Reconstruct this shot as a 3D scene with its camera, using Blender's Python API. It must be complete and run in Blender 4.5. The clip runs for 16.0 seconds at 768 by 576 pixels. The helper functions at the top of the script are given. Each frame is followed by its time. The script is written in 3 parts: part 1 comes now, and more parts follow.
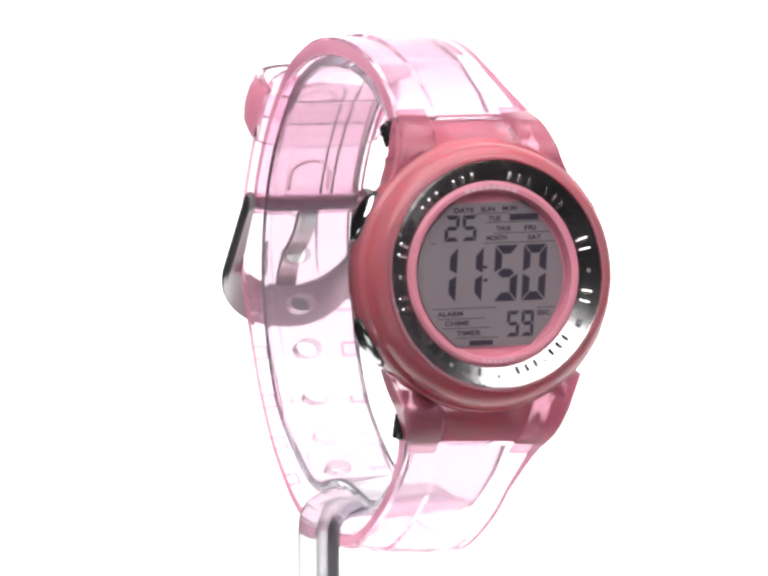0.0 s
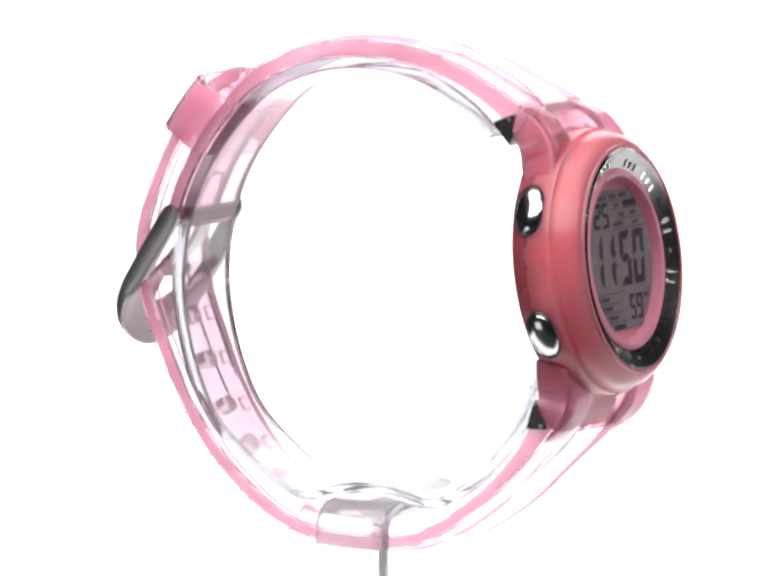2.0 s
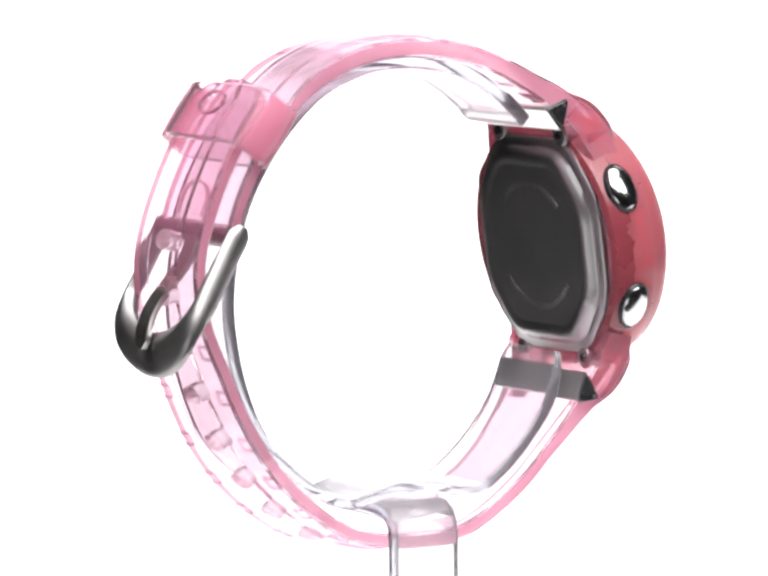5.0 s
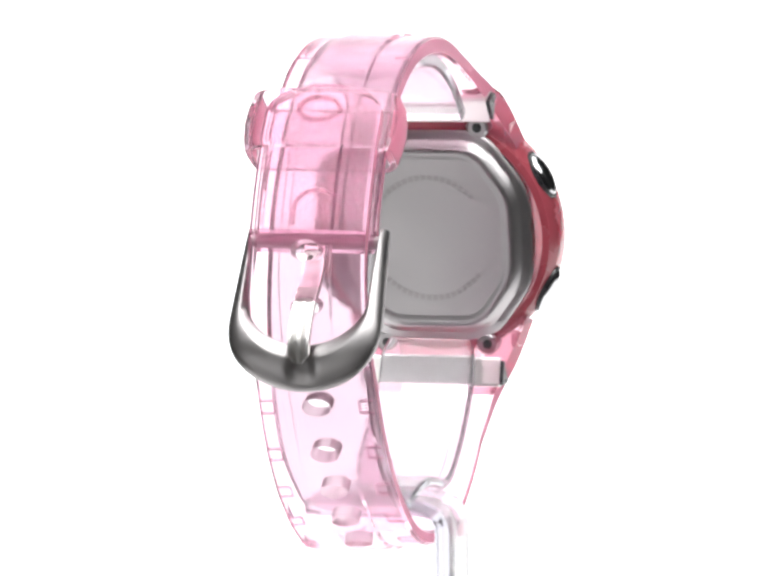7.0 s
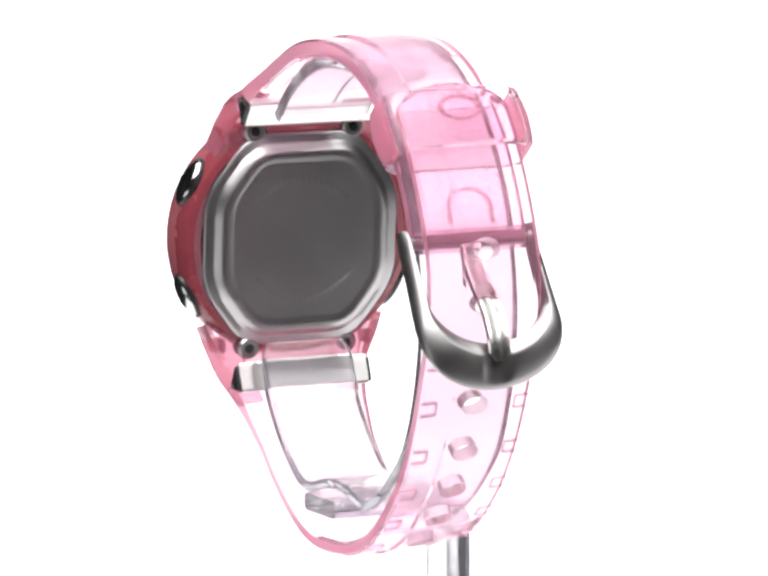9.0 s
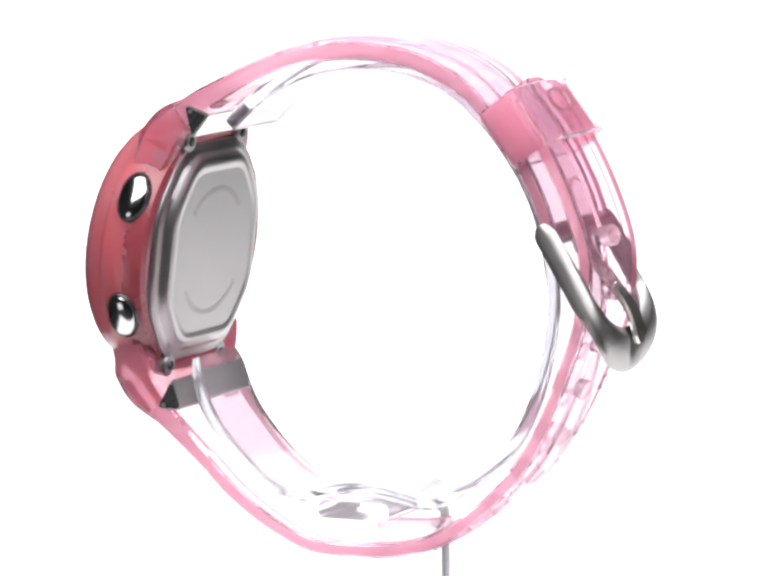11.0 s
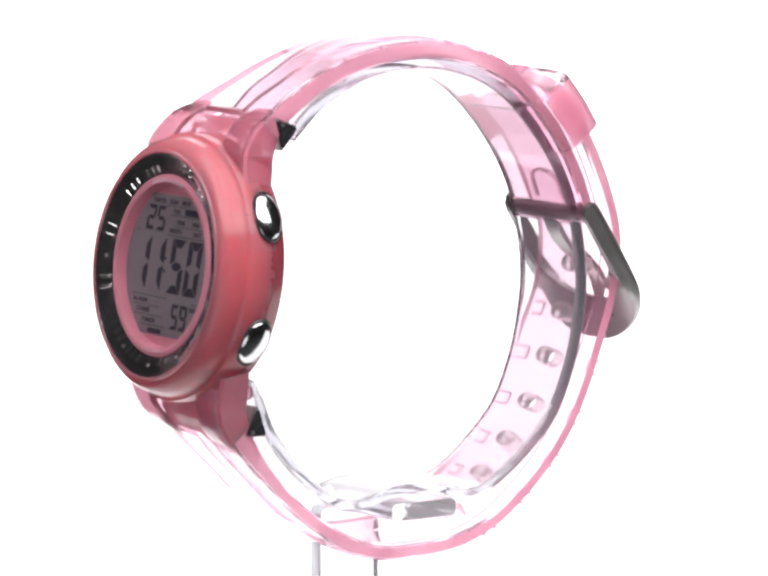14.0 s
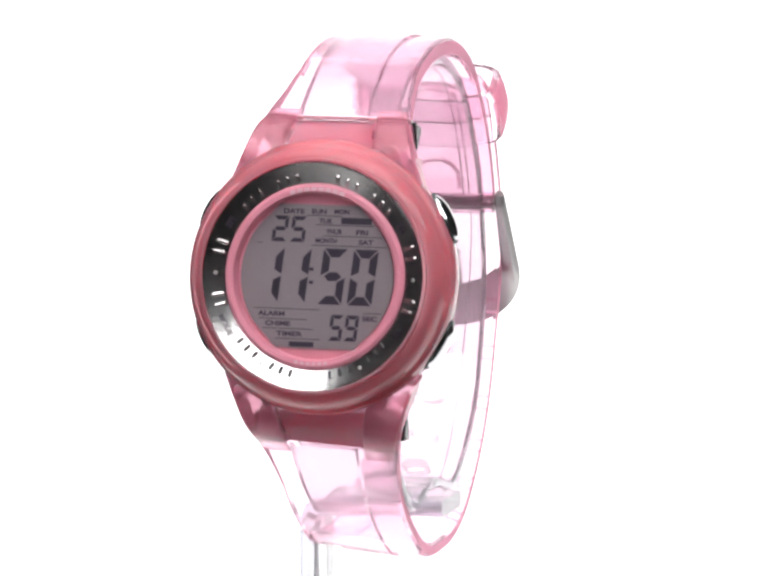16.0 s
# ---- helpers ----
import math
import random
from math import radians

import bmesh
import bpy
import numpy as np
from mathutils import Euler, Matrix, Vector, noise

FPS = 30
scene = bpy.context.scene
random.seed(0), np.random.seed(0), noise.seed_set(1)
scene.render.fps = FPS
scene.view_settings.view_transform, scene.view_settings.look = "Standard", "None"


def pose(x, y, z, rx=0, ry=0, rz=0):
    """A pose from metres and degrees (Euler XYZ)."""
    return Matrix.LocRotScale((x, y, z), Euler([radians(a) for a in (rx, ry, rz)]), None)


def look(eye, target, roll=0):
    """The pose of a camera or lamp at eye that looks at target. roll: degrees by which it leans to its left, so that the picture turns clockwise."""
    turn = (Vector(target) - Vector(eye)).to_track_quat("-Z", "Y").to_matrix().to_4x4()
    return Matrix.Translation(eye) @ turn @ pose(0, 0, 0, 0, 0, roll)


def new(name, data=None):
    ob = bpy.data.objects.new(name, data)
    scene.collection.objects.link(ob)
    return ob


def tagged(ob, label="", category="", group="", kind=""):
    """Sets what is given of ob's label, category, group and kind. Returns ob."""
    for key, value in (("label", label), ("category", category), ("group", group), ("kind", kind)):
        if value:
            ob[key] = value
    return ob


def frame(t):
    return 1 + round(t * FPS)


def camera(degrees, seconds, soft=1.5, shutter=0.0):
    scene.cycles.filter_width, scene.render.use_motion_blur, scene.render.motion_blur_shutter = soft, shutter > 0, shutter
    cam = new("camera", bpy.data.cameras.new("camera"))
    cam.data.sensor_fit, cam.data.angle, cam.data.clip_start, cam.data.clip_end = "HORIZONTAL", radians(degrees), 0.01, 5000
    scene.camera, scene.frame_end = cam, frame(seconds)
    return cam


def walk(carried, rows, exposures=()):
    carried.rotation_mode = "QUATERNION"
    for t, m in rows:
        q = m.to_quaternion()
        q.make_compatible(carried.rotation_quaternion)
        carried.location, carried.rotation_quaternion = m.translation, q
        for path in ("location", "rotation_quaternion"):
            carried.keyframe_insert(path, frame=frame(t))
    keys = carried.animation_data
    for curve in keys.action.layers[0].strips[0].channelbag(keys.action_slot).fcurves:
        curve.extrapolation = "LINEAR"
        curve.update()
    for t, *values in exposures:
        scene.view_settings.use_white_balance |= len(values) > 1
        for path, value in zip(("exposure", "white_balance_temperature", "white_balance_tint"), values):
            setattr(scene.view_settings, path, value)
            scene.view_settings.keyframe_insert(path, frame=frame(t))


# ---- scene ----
# A wrist watch on a clear display stand turns once in 18 s before a still camera.
MM = 0.001
cam = camera(8.54, 16.0, soft=2.9)
EYE = pose(0.00015, -0.69536, 0.07593, 90 - 6.556, 0, 0) @ pose(0, 0, 0, 0, 0, -0.264)
walk(cam, [(0, EYE), (16, EYE)])
# the turntable's angle in degrees: it faces straight away at 7.8 s
TURN0, TURN_RATE = 23.012, 20.126
# the watch leans a little on its stand
LEAN = pose(0, 0, 0, 0, 0.70, 0) @ pose(0, 0, 0, -1.447, 0, 0)

# ---- light: a glowing white sweep behind and below, soft boxes above and in front, an added fill low beside ----
world = bpy.data.worlds.new("studio_world")
scene.world = world
world.use_nodes = True
world.node_tree.nodes["Background"].inputs[0].default_value = (0.9, 0.95, 1.0, 1)
world.node_tree.nodes["Background"].inputs[1].default_value = 0.15


def soft_box(name, eye, target, w, h, watts, colour=(1, 1, 1)):
    data = bpy.data.lights.new(name, "AREA")
    data.shape, data.size, data.size_y, data.energy, data.color = "RECTANGLE", w, h, watts, colour
    ob = new(name, data)
    ob.matrix_world = look(eye, target)
    return ob


soft_box("soft_box_top", (0, -0.10, 0.70), (0, 0, 0), 0.80, 0.60, 7.2)
# unseen fill, added to brighten the case back and the bezel's underside
soft_box("added_fill_low", (-0.55, -0.66, -0.34), (0, 0, 0), 0.50, 0.40, 1.0)
soft_box("soft_box_east", (0.55, -0.45, 0.62), (0, 0, 0), 0.35, 0.35, 3.2)
soft_box("soft_box_front", (-0.10, -0.80, 0.88), (0, 0, 0), 1.20, 0.60, 17.5)


# ---- materials ----
def principled(name, base, rough=0.4, metal=0.0, **more):
    m = bpy.data.materials.new(name)
    m.use_nodes = True
    b = m.node_tree.nodes["Principled BSDF"]
    b.inputs["Base Color"].default_value = (*base, 1)
    b.inputs["Roughness"].default_value = rough
    b.inputs["Metallic"].default_value = metal
    for key, value in more.items():
        b.inputs[key.replace("_", " ")].default_value = value
    return m


def grained(m, scale, bump=0.0, rough=(0.0, 0.0), tint=0.0, stretch=(1, 1, 1), fine=6.0):
    """Cloudy and fine variation of roughness, colour and relief, in millimetres of the thing."""
    t = m.node_tree
    b = t.nodes["Principled BSDF"]
    co = t.nodes.new("ShaderNodeTexCoord")
    mp = t.nodes.new("ShaderNodeMapping")
    mp.inputs["Scale"].default_value = [scale * k for k in stretch]
    t.links.new(co.outputs["Object"], mp.inputs["Vector"])
    n1 = t.nodes.new("ShaderNodeTexNoise")
    n1.inputs["Scale"].default_value, n1.inputs["Detail"].default_value = 1.0, 4.0
    n2 = t.nodes.new("ShaderNodeTexNoise")
    n2.inputs["Scale"].default_value, n2.inputs["Detail"].default_value = fine, 3.0
    for n in (n1, n2):
        t.links.new(mp.outputs["Vector"], n.inputs["Vector"])
    if rough[1] > 0:
        r = t.nodes.new("ShaderNodeMapRange")
        r.inputs["From Min"].default_value, r.inputs["From Max"].default_value = 0.3, 0.7
        r.inputs["To Min"].default_value, r.inputs["To Max"].default_value = rough
        t.links.new(n1.outputs["Fac"], r.inputs["Value"])
        t.links.new(r.outputs["Result"], b.inputs["Roughness"])
    if tint > 0:
        c = b.inputs["Base Color"].default_value[:3]
        mix = t.nodes.new("ShaderNodeMix")
        mix.data_type = "RGBA"
        mix.inputs[6].default_value = (*[k * (1 - tint) for k in c], 1)
        mix.inputs[7].default_value = (*[min(1, k * (1 + tint)) for k in c], 1)
        t.links.new(n1.outputs["Fac"], mix.inputs[0])
        t.links.new(mix.outputs[2], b.inputs["Base Color"])
    if bump > 0:
        bp = t.nodes.new("ShaderNodeBump")
        bp.inputs["Strength"].default_value, bp.inputs["Distance"].default_value = bump, 0.0002
        t.links.new(n2.outputs["Fac"], bp.inputs["Height"])
        t.links.new(bp.outputs["Normal"], b.inputs["Normal"])
    return m


def milky(m, colour, share, gloss=0.0, back=0.42, spread=0.0):
    """Part of the light is scattered through and back by the body of the plastic; spread is its depth in metres."""
    t = m.node_tree
    b, out = t.nodes["Principled BSDF"], t.nodes["Material Output"]
    tr = t.nodes.new("ShaderNodeBsdfTranslucent")
    di = t.nodes.new("ShaderNodeSubsurfaceScattering" if spread else "ShaderNodeBsdfDiffuse")
    tr.inputs["Color"].default_value = di.inputs["Color"].default_value = (*colour, 1)
    if spread:
        di.inputs["Scale"].default_value, di.inputs["Radius"].default_value = spread, (1.0, 0.35, 0.4)
    body, mix = t.nodes.new("ShaderNodeMixShader"), t.nodes.new("ShaderNodeMixShader")
    body.inputs[0].default_value, mix.inputs[0].default_value = back, share
    t.links.new(tr.outputs[0], body.inputs[1])
    t.links.new(di.outputs[0], body.inputs[2])
    t.links.new(b.outputs[0], mix.inputs[1])
    t.links.new(body.outputs[0], mix.inputs[2])
    if not gloss:
        t.links.new(mix.outputs[0], out.inputs["Surface"])
        return m
    sheen, fresnel, coat = t.nodes.new("ShaderNodeBsdfGlossy"), t.nodes.new("ShaderNodeFresnel"), t.nodes.new("ShaderNodeMixShader")
    sheen.inputs["Roughness"].default_value, fresnel.inputs["IOR"].default_value = gloss, 1.22
    t.links.new(fresnel.outputs[0], coat.inputs[0])
    t.links.new(mix.outputs[0], coat.inputs[1])
    t.links.new(sheen.outputs[0], coat.inputs[2])
    t.links.new(coat.outputs[0], out.inputs["Surface"])
    return m


STRAP = milky(grained(principled("clear_pink_plastic", (1.0, 0.775, 0.87), 0.06, Transmission_Weight=1.0, IOR=1.17), 120, 0.08, (0.03, 0.10), 0.03), (0.99, 0.54, 0.68), 0.11)
# matt, pinker strap plastic: light's path through the strap's width, put into the colour
EDGEPINK = milky(grained(principled("deep_pink_edge", (1.0, 0.62, 0.74), 0.35, Transmission_Weight=1.0, IOR=1.24), 120, 0.1, (0.3, 0.45), 0.04), (0.99, 0.44, 0.58), 0.66)
# strap plastic made paler for the hole walls; their brightness is in the colour
HOLEWALL = milky(grained(principled("pale_hole_wall", (1.0, 0.86, 0.92), 0.2, Transmission_Weight=1.0, IOR=1.1), 120, 0.1, (0.15, 0.3), 0.03), (0.99, 0.80, 0.88), 0.50, 0.0, 0.2)
# lighter copy of the strap plastic; makes up for light lost in the keeper's layers
PALECLEAR = milky(grained(principled("pale_pink_plastic", (1.0, 0.90, 0.95), 0.06, Transmission_Weight=1.0, IOR=1.24), 120, 0.12, (0.03, 0.12), 0.03), (0.99, 0.60, 0.72), 0.08)
RAIL = milky(grained(principled("clear_pink_rail", (1.0, 0.70, 0.79), 0.2, Transmission_Weight=1.0, IOR=1.16), 120, 0.1, (0.12, 0.28), 0.06), (0.98, 0.44, 0.55), 0.22, 0.14)
LUG = milky(grained(principled("pink_plastic", (1.0, 0.66, 0.75), 0.12, Transmission_Weight=1.0, IOR=1.28), 120, 0.1, (0.06, 0.2), 0.06), (0.97, 0.31, 0.42), 0.46, 0.0, 0.55, 0.004)
CASE = milky(grained(principled("coral_plastic", (1.0, 0.56, 0.60), 0.12, Transmission_Weight=1.0, IOR=1.36), 150, 0.10, (0.06, 0.2), 0.08), (0.94, 0.245, 0.30), 0.55, 0.12, 0.62, 0.005)
MODULE = grained(principled("pink_holder", (0.72, 0.27, 0.30), 0.4), 200, 0.1, (0.3, 0.5), 0.15)
HOUSING = grained(principled("dark_red_housing", (0.25, 0.045, 0.06), 0.25), 160, 0.1, (0.18, 0.35), 0.25)
SURROUND = grained(principled("satin_pink_print", (0.70, 0.25, 0.33), 0.45), 200, 0.05, (0.4, 0.55), 0.04)
STEEL = grained(principled("brushed_steel", (0.37, 0.355, 0.355), 0.38, 1.0), 300, 0.0, (0.38, 0.48), 0.06, (1, 0.2, 1))
BACKSTEEL = grained(principled("matt_steel", (0.40, 0.385, 0.39), 0.35, 1.0), 120, 0.0, (0.34, 0.38))
SATIN = grained(principled("satin_steel", (0.74, 0.72, 0.70), 0.32, 1.0), 250, 0.05, (0.28, 0.38), 0.03)
WHITEMETAL = principled("bright_tick_metal", (0.7, 0.68, 0.68), 0.08, 1.0)
# stands for chrome that mirrors something dark: the reflection is a flat colour
DARKTICK = principled("dark_tick_reflection", (0.03, 0.025, 0.03), 0.35)
RINGSTEEL = grained(principled("satin_chrome", (0.40, 0.385, 0.385), 0.22, 1.0), 200, 0.0, (0.19, 0.26))
CHROME = grained(principled("chrome", (0.50, 0.50, 0.51), 0.18, 1.0), 200, 0.0, (0.14, 0.2))
BLACK = grained(principled("black_steel", (0.02, 0.02, 0.022), 0.3), 300, 0.1, (0.2, 0.4))
LCD = grained(principled("lcd_grey", (0.21, 0.172, 0.193), 0.5), 150, 0.03, (0.4, 0.6), 0.04)
INK = principled("lcd_ink", (0.028, 0.018, 0.034), 0.5)
PALE = principled("pale_print", (0.72, 0.42, 0.50), 0.5)
GLASS = principled("mineral_glass", (1, 1, 1), 0.02, Transmission_Weight=1.0, IOR=1.22)
ACRYLIC = milky(grained(principled("clear_acrylic", (0.92, 0.91, 0.93), 0.02, Transmission_Weight=1.0, IOR=1.45), 90, 0.04, (0.01, 0.05)), (0.80, 0.79, 0.82), 0.2)
# clear plastic tinted dark: the dark surroundings that edges refract, put into the colour
CUFFEDGE = grained(principled("dark_clear_edge", (0.60, 0.60, 0.66), 0.08, Transmission_Weight=1.0, IOR=1.45), 90, 0.06, (0.04, 0.12))
CUFFCLEAR = milky(grained(principled("clear_soft_plastic", (0.95, 0.94, 0.965), 0.06, Transmission_Weight=1.0, IOR=1.45), 90, 0.06, (0.03, 0.10)), (0.62, 0.61, 0.64), 0.16)
WALL = grained(principled("black_paint", (0.045, 0.045, 0.047), 0.8), 3, 0.1, (0.7, 0.9), 0.1)
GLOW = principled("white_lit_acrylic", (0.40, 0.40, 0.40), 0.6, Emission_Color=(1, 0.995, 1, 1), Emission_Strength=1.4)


# ---- mesh helpers; all shapes are written in millimetres ----
def link_mesh(name, verts, faces, material, parent=None, label="", smooth=True):
    me = bpy.data.meshes.new(name)
    me.from_pydata([tuple(c * MM for c in v) for v in verts], [], faces)
    bm = bmesh.new()
    bm.from_mesh(me)
    bmesh.ops.recalc_face_normals(bm, faces=bm.faces)
    bm.to_mesh(me)
    bm.free()
    me.materials.append(material)
    if smooth:
        me.shade_smooth()
        me.set_sharp_from_angle(angle=radians(38))
    ob = new(name, me)
    if parent:
        ob.parent = parent
    if label:
        tagged(ob, label)
    return ob


def lathe(profile, steps=96, close=True):
    """Turns (radius, height) round the z axis; a closed profile makes a ring."""
    verts, faces, n = [], [], len(profile)
    for i in range(steps):
        w = 2 * math.pi * i / steps
        verts += [(r * math.cos(w), r * math.sin(w), h) for r, h in profile]
    for i in range(steps):
        for k in range(n if close else n - 1):
            a, b = i * n + k, i * n + (k + 1) % n
            c, d = ((i + 1) % steps) * n + (k + 1) % n, ((i + 1) % steps) * n + k
            faces.append((a, b, c, d))
    if not close:
        faces += [tuple(i * n for i in range(steps)), tuple(i * n + n - 1 for i in range(steps))]
    return verts, faces


def prism(outline, low, high, edge=0.0):
    """A flat outline (x, y) with thickness, its upper edge rounded off by edge."""
    n = len(outline)
    cx, cy = sum(p[0] for p in outline) / n, sum(p[1] for p in outline) / n
    levels = [(low, 0.0)] + ([(high - edge, 0.0), (high - 0.3 * edge, 0.3 * edge), (high, edge)] if edge else [(high, 0.0)])
    verts, faces = [], []
    for h, inset in levels:
        for x, y in outline:
            d = math.hypot(x - cx, y - cy)
            k = 1 - inset / max(d, 1e-6)
            verts.append((cx + (x - cx) * k, cy + (y - cy) * k, h))
    for j in range(len(levels) - 1):
        for i in range(n):
            faces.append((j * n + i, j * n + (i + 1) % n, (j + 1) * n + (i + 1) % n, (j + 1) * n + i))
    faces += [tuple(range(n)), tuple((len(levels) - 1) * n + i for i in range(n))]
    return verts, faces


def joined(*shapes):
    verts, faces = [], []
    for v, f in shapes:
        faces += [tuple(i + len(verts) for i in face) for face in f]
        verts += v
    return verts, faces


def moved(shape, m):
    return [tuple(m @ Vector(v)) for v in shape[0]], shape[1]


def spline(points, step=1.0):
    """Points evenly spaced along a smooth curve through (forward, up) places."""
    p = [np.array(q, float) for q in points]
    p = [2 * p[0] - p[1]] + p + [2 * p[-1] - p[-2]]
    out = []
    for i in range(1, len(p) - 2):
        for k in range(24):
            t = k / 24
            out.append(0.5 * (2 * p[i] + (p[i + 1] - p[i - 1]) * t + (2 * p[i - 1] - 5 * p[i] + 4 * p[i + 1] - p[i + 2]) * t * t
                              + (3 * p[i] - p[i - 1] - 3 * p[i + 1] + p[i + 2]) * t ** 3))
    out.append(p[-2])
    out = np.array(out)
    s = np.concatenate([[0], np.cumsum(np.linalg.norm(np.diff(out, axis=0), axis=1))])
    return out, s


class Path:
    """A curve in the watch's middle plane, asked by its length from the start."""

    def __init__(self, points, slant=None):
        self.p, self.s = spline(points)
        self.length = self.s[-1]
        self.slant = slant or (lambda s: 0.0)

    def at(self, s):
        return np.array([np.interp(s, self.s, self.p[:, k]) for k in (0, 1)])

    def heading(self, s):
        d = self.at(s + 0.4) - self.at(s - 0.4)
        if np.linalg.norm(d) < 1e-9:
            d = self.at(self.length) - self.at(self.length - 0.5)
        d = d / np.linalg.norm(d)
        return self.at(s), d

    def near(self, a, z):
        d = np.hypot(self.p[:, 0] - a, self.p[:, 1] - z)
        return float(self.s[d.argmin()])

    def place(self, s, x, h, side):
        """x across, h out of the loop; side is +1 where the outside lies to the left of the way."""
        s0 = min(max(s, 0.4), self.length - 0.4)
        p, d = self.at(s), self.heading(s0)[1]
        n = np.array([-d[1], d[0]]) * side
        q = p + n * (h + self.slant(s) * x)
        return (X0 + x, -q[0], q[1])


X0 = 0.558
HW = 2.5
walls = []        # the faces inside the holes of the newest band


def band(path, side, s0, s1, width, outer, inner, holes=(), hole=(1.95, 1.35), ridge=(3.7, 4.3), ridge_h=0.0, step=1.1, tip=0.0):
    """A moulded strap along a path: width, outer and inner height by length; raised middle band; real oval holes."""
    rows = list(np.arange(s0, s1, step)) + [s1]
    for h in holes:
        rows = [r for r in rows if abs(r - h) > HW + 0.35] + [h + k * HW / 2 for k in (-2, -1, 0, 1, 2)]
    rows = sorted(rows)
    inside = {}
    for h in holes:
        k = min(range(len(rows)), key=lambda i: abs(rows[i] - h)) - 2
        inside[k] = h
    cols = [-1.0, -0.95, None, None, -HW, -HW / 2, 0.0, HW / 2, HW, None, None, 0.95, 1.0]

    def xs(s):
        w = width(s)
        if tip and s > s1 - tip:
            q = (s - (s1 - tip)) / tip
            w = w * math.sqrt(max(0.12, 1 - 0.88 * q * q))
        a, b = min(ridge[0] * w / 8, 0.8 * w), min(ridge[1] * w / 8, 0.88 * w)
        hw = min(HW, 0.7 * w)
        return [-w, -w + min(0.45, 0.05 * w), -b, -a, -hw, -hw / 2, 0, hw / 2, hw, a, b, w - min(0.45, 0.05 * w), w]

    def height(s, j, top):
        if not top:
            return -inner(s) + (0.35 if j in (0, 12) else 0.0)
        h = outer(s)
        if j in (0, 12):
            h -= 0.4
        if 3 <= j <= 9:
            h += ridge_h
        return h

    verts, faces, ids = [], [], {}
    walls.clear()

    def put(key, s, x, h):
        ids[key] = len(verts)
        verts.append(path.place(s, x, h, side))

    for i, s in enumerate(rows):
        row = xs(s)
        for j, x in enumerate(row):
            for top in (0, 1):
                put((i, j, top), s, x, height(s, j, top))
    cut = set()
    for k in inside:
        cut |= {(k + a, 4 + b) for a in range(4) for b in range(4)}
    for i in range(len(rows) - 1):
        for j in range(12):
            if (i, j) in cut:
                continue
            for top in (0, 1):
                faces.append((ids[i, j, top], ids[i, j + 1, top], ids[i + 1, j + 1, top], ids[i + 1, j, top]))
        for j in (0, 12):
            faces.append((ids[i, j, 0], ids[i + 1, j, 0], ids[i + 1, j, 1], ids[i, j, 1]))
    for i in (0, len(rows) - 1):
        for j in range(12):
            faces.append((ids[i, j, 0], ids[i, j, 1], ids[i, j + 1, 1], ids[i, j + 1, 0]))
    rim = [(0, b) for b in range(4)] + [(a, 4) for a in range(4)] + [(4, b) for b in (4, 3, 2, 1)] + [(a, 0) for a in (4, 3, 2, 1)]
    for k, h in inside.items():
        for a, b in rim:
            w = math.atan2(a - 2, b - 2)
            for top in (0, 1):
                put((k, "o", a, b, top), h + hole[1] * math.sin(w), hole[0] * math.cos(w), height(h, 6, top))
        for q in range(16):
            (a, b), (c, d) = rim[q], rim[(q + 1) % 16]
            for top in (0, 1):
                faces.append((ids[k + a, 4 + b, top], ids[k + c, 4 + d, top], ids[k, "o", c, d, top], ids[k, "o", a, b, top]))
            walls.append(len(faces))
            faces.append((ids[k, "o", a, b, 0], ids[k, "o", c, d, 0], ids[k, "o", c, d, 1], ids[k, "o", a, b, 1]))
    return verts, faces


def block_on(path, side, s0, s1, x0, x1, h0, h1):
    """A small raised block on a strap."""
    v = [path.place(s, x, h, side) for h in (h0, h1) for s, x in ((s0, x0), (s1, x0), (s1, x1), (s0, x1))]
    return v, [(0, 1, 2, 3), (4, 5, 6, 7), (0, 1, 5, 4), (1, 2, 6, 5), (2, 3, 7, 6), (3, 0, 4, 7)]


def tinted_edges(ob, least, material=None):
    """Gives the side faces an edge material: the tint of light's long way through the plastic, put into colour."""
    ob.data.materials.append(material or EDGEPINK)
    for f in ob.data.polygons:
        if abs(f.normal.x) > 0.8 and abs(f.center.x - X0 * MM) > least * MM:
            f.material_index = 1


def ramp(*pairs):
    xs, ys = zip(*pairs)
    return lambda s: float(np.interp(s, xs, ys))


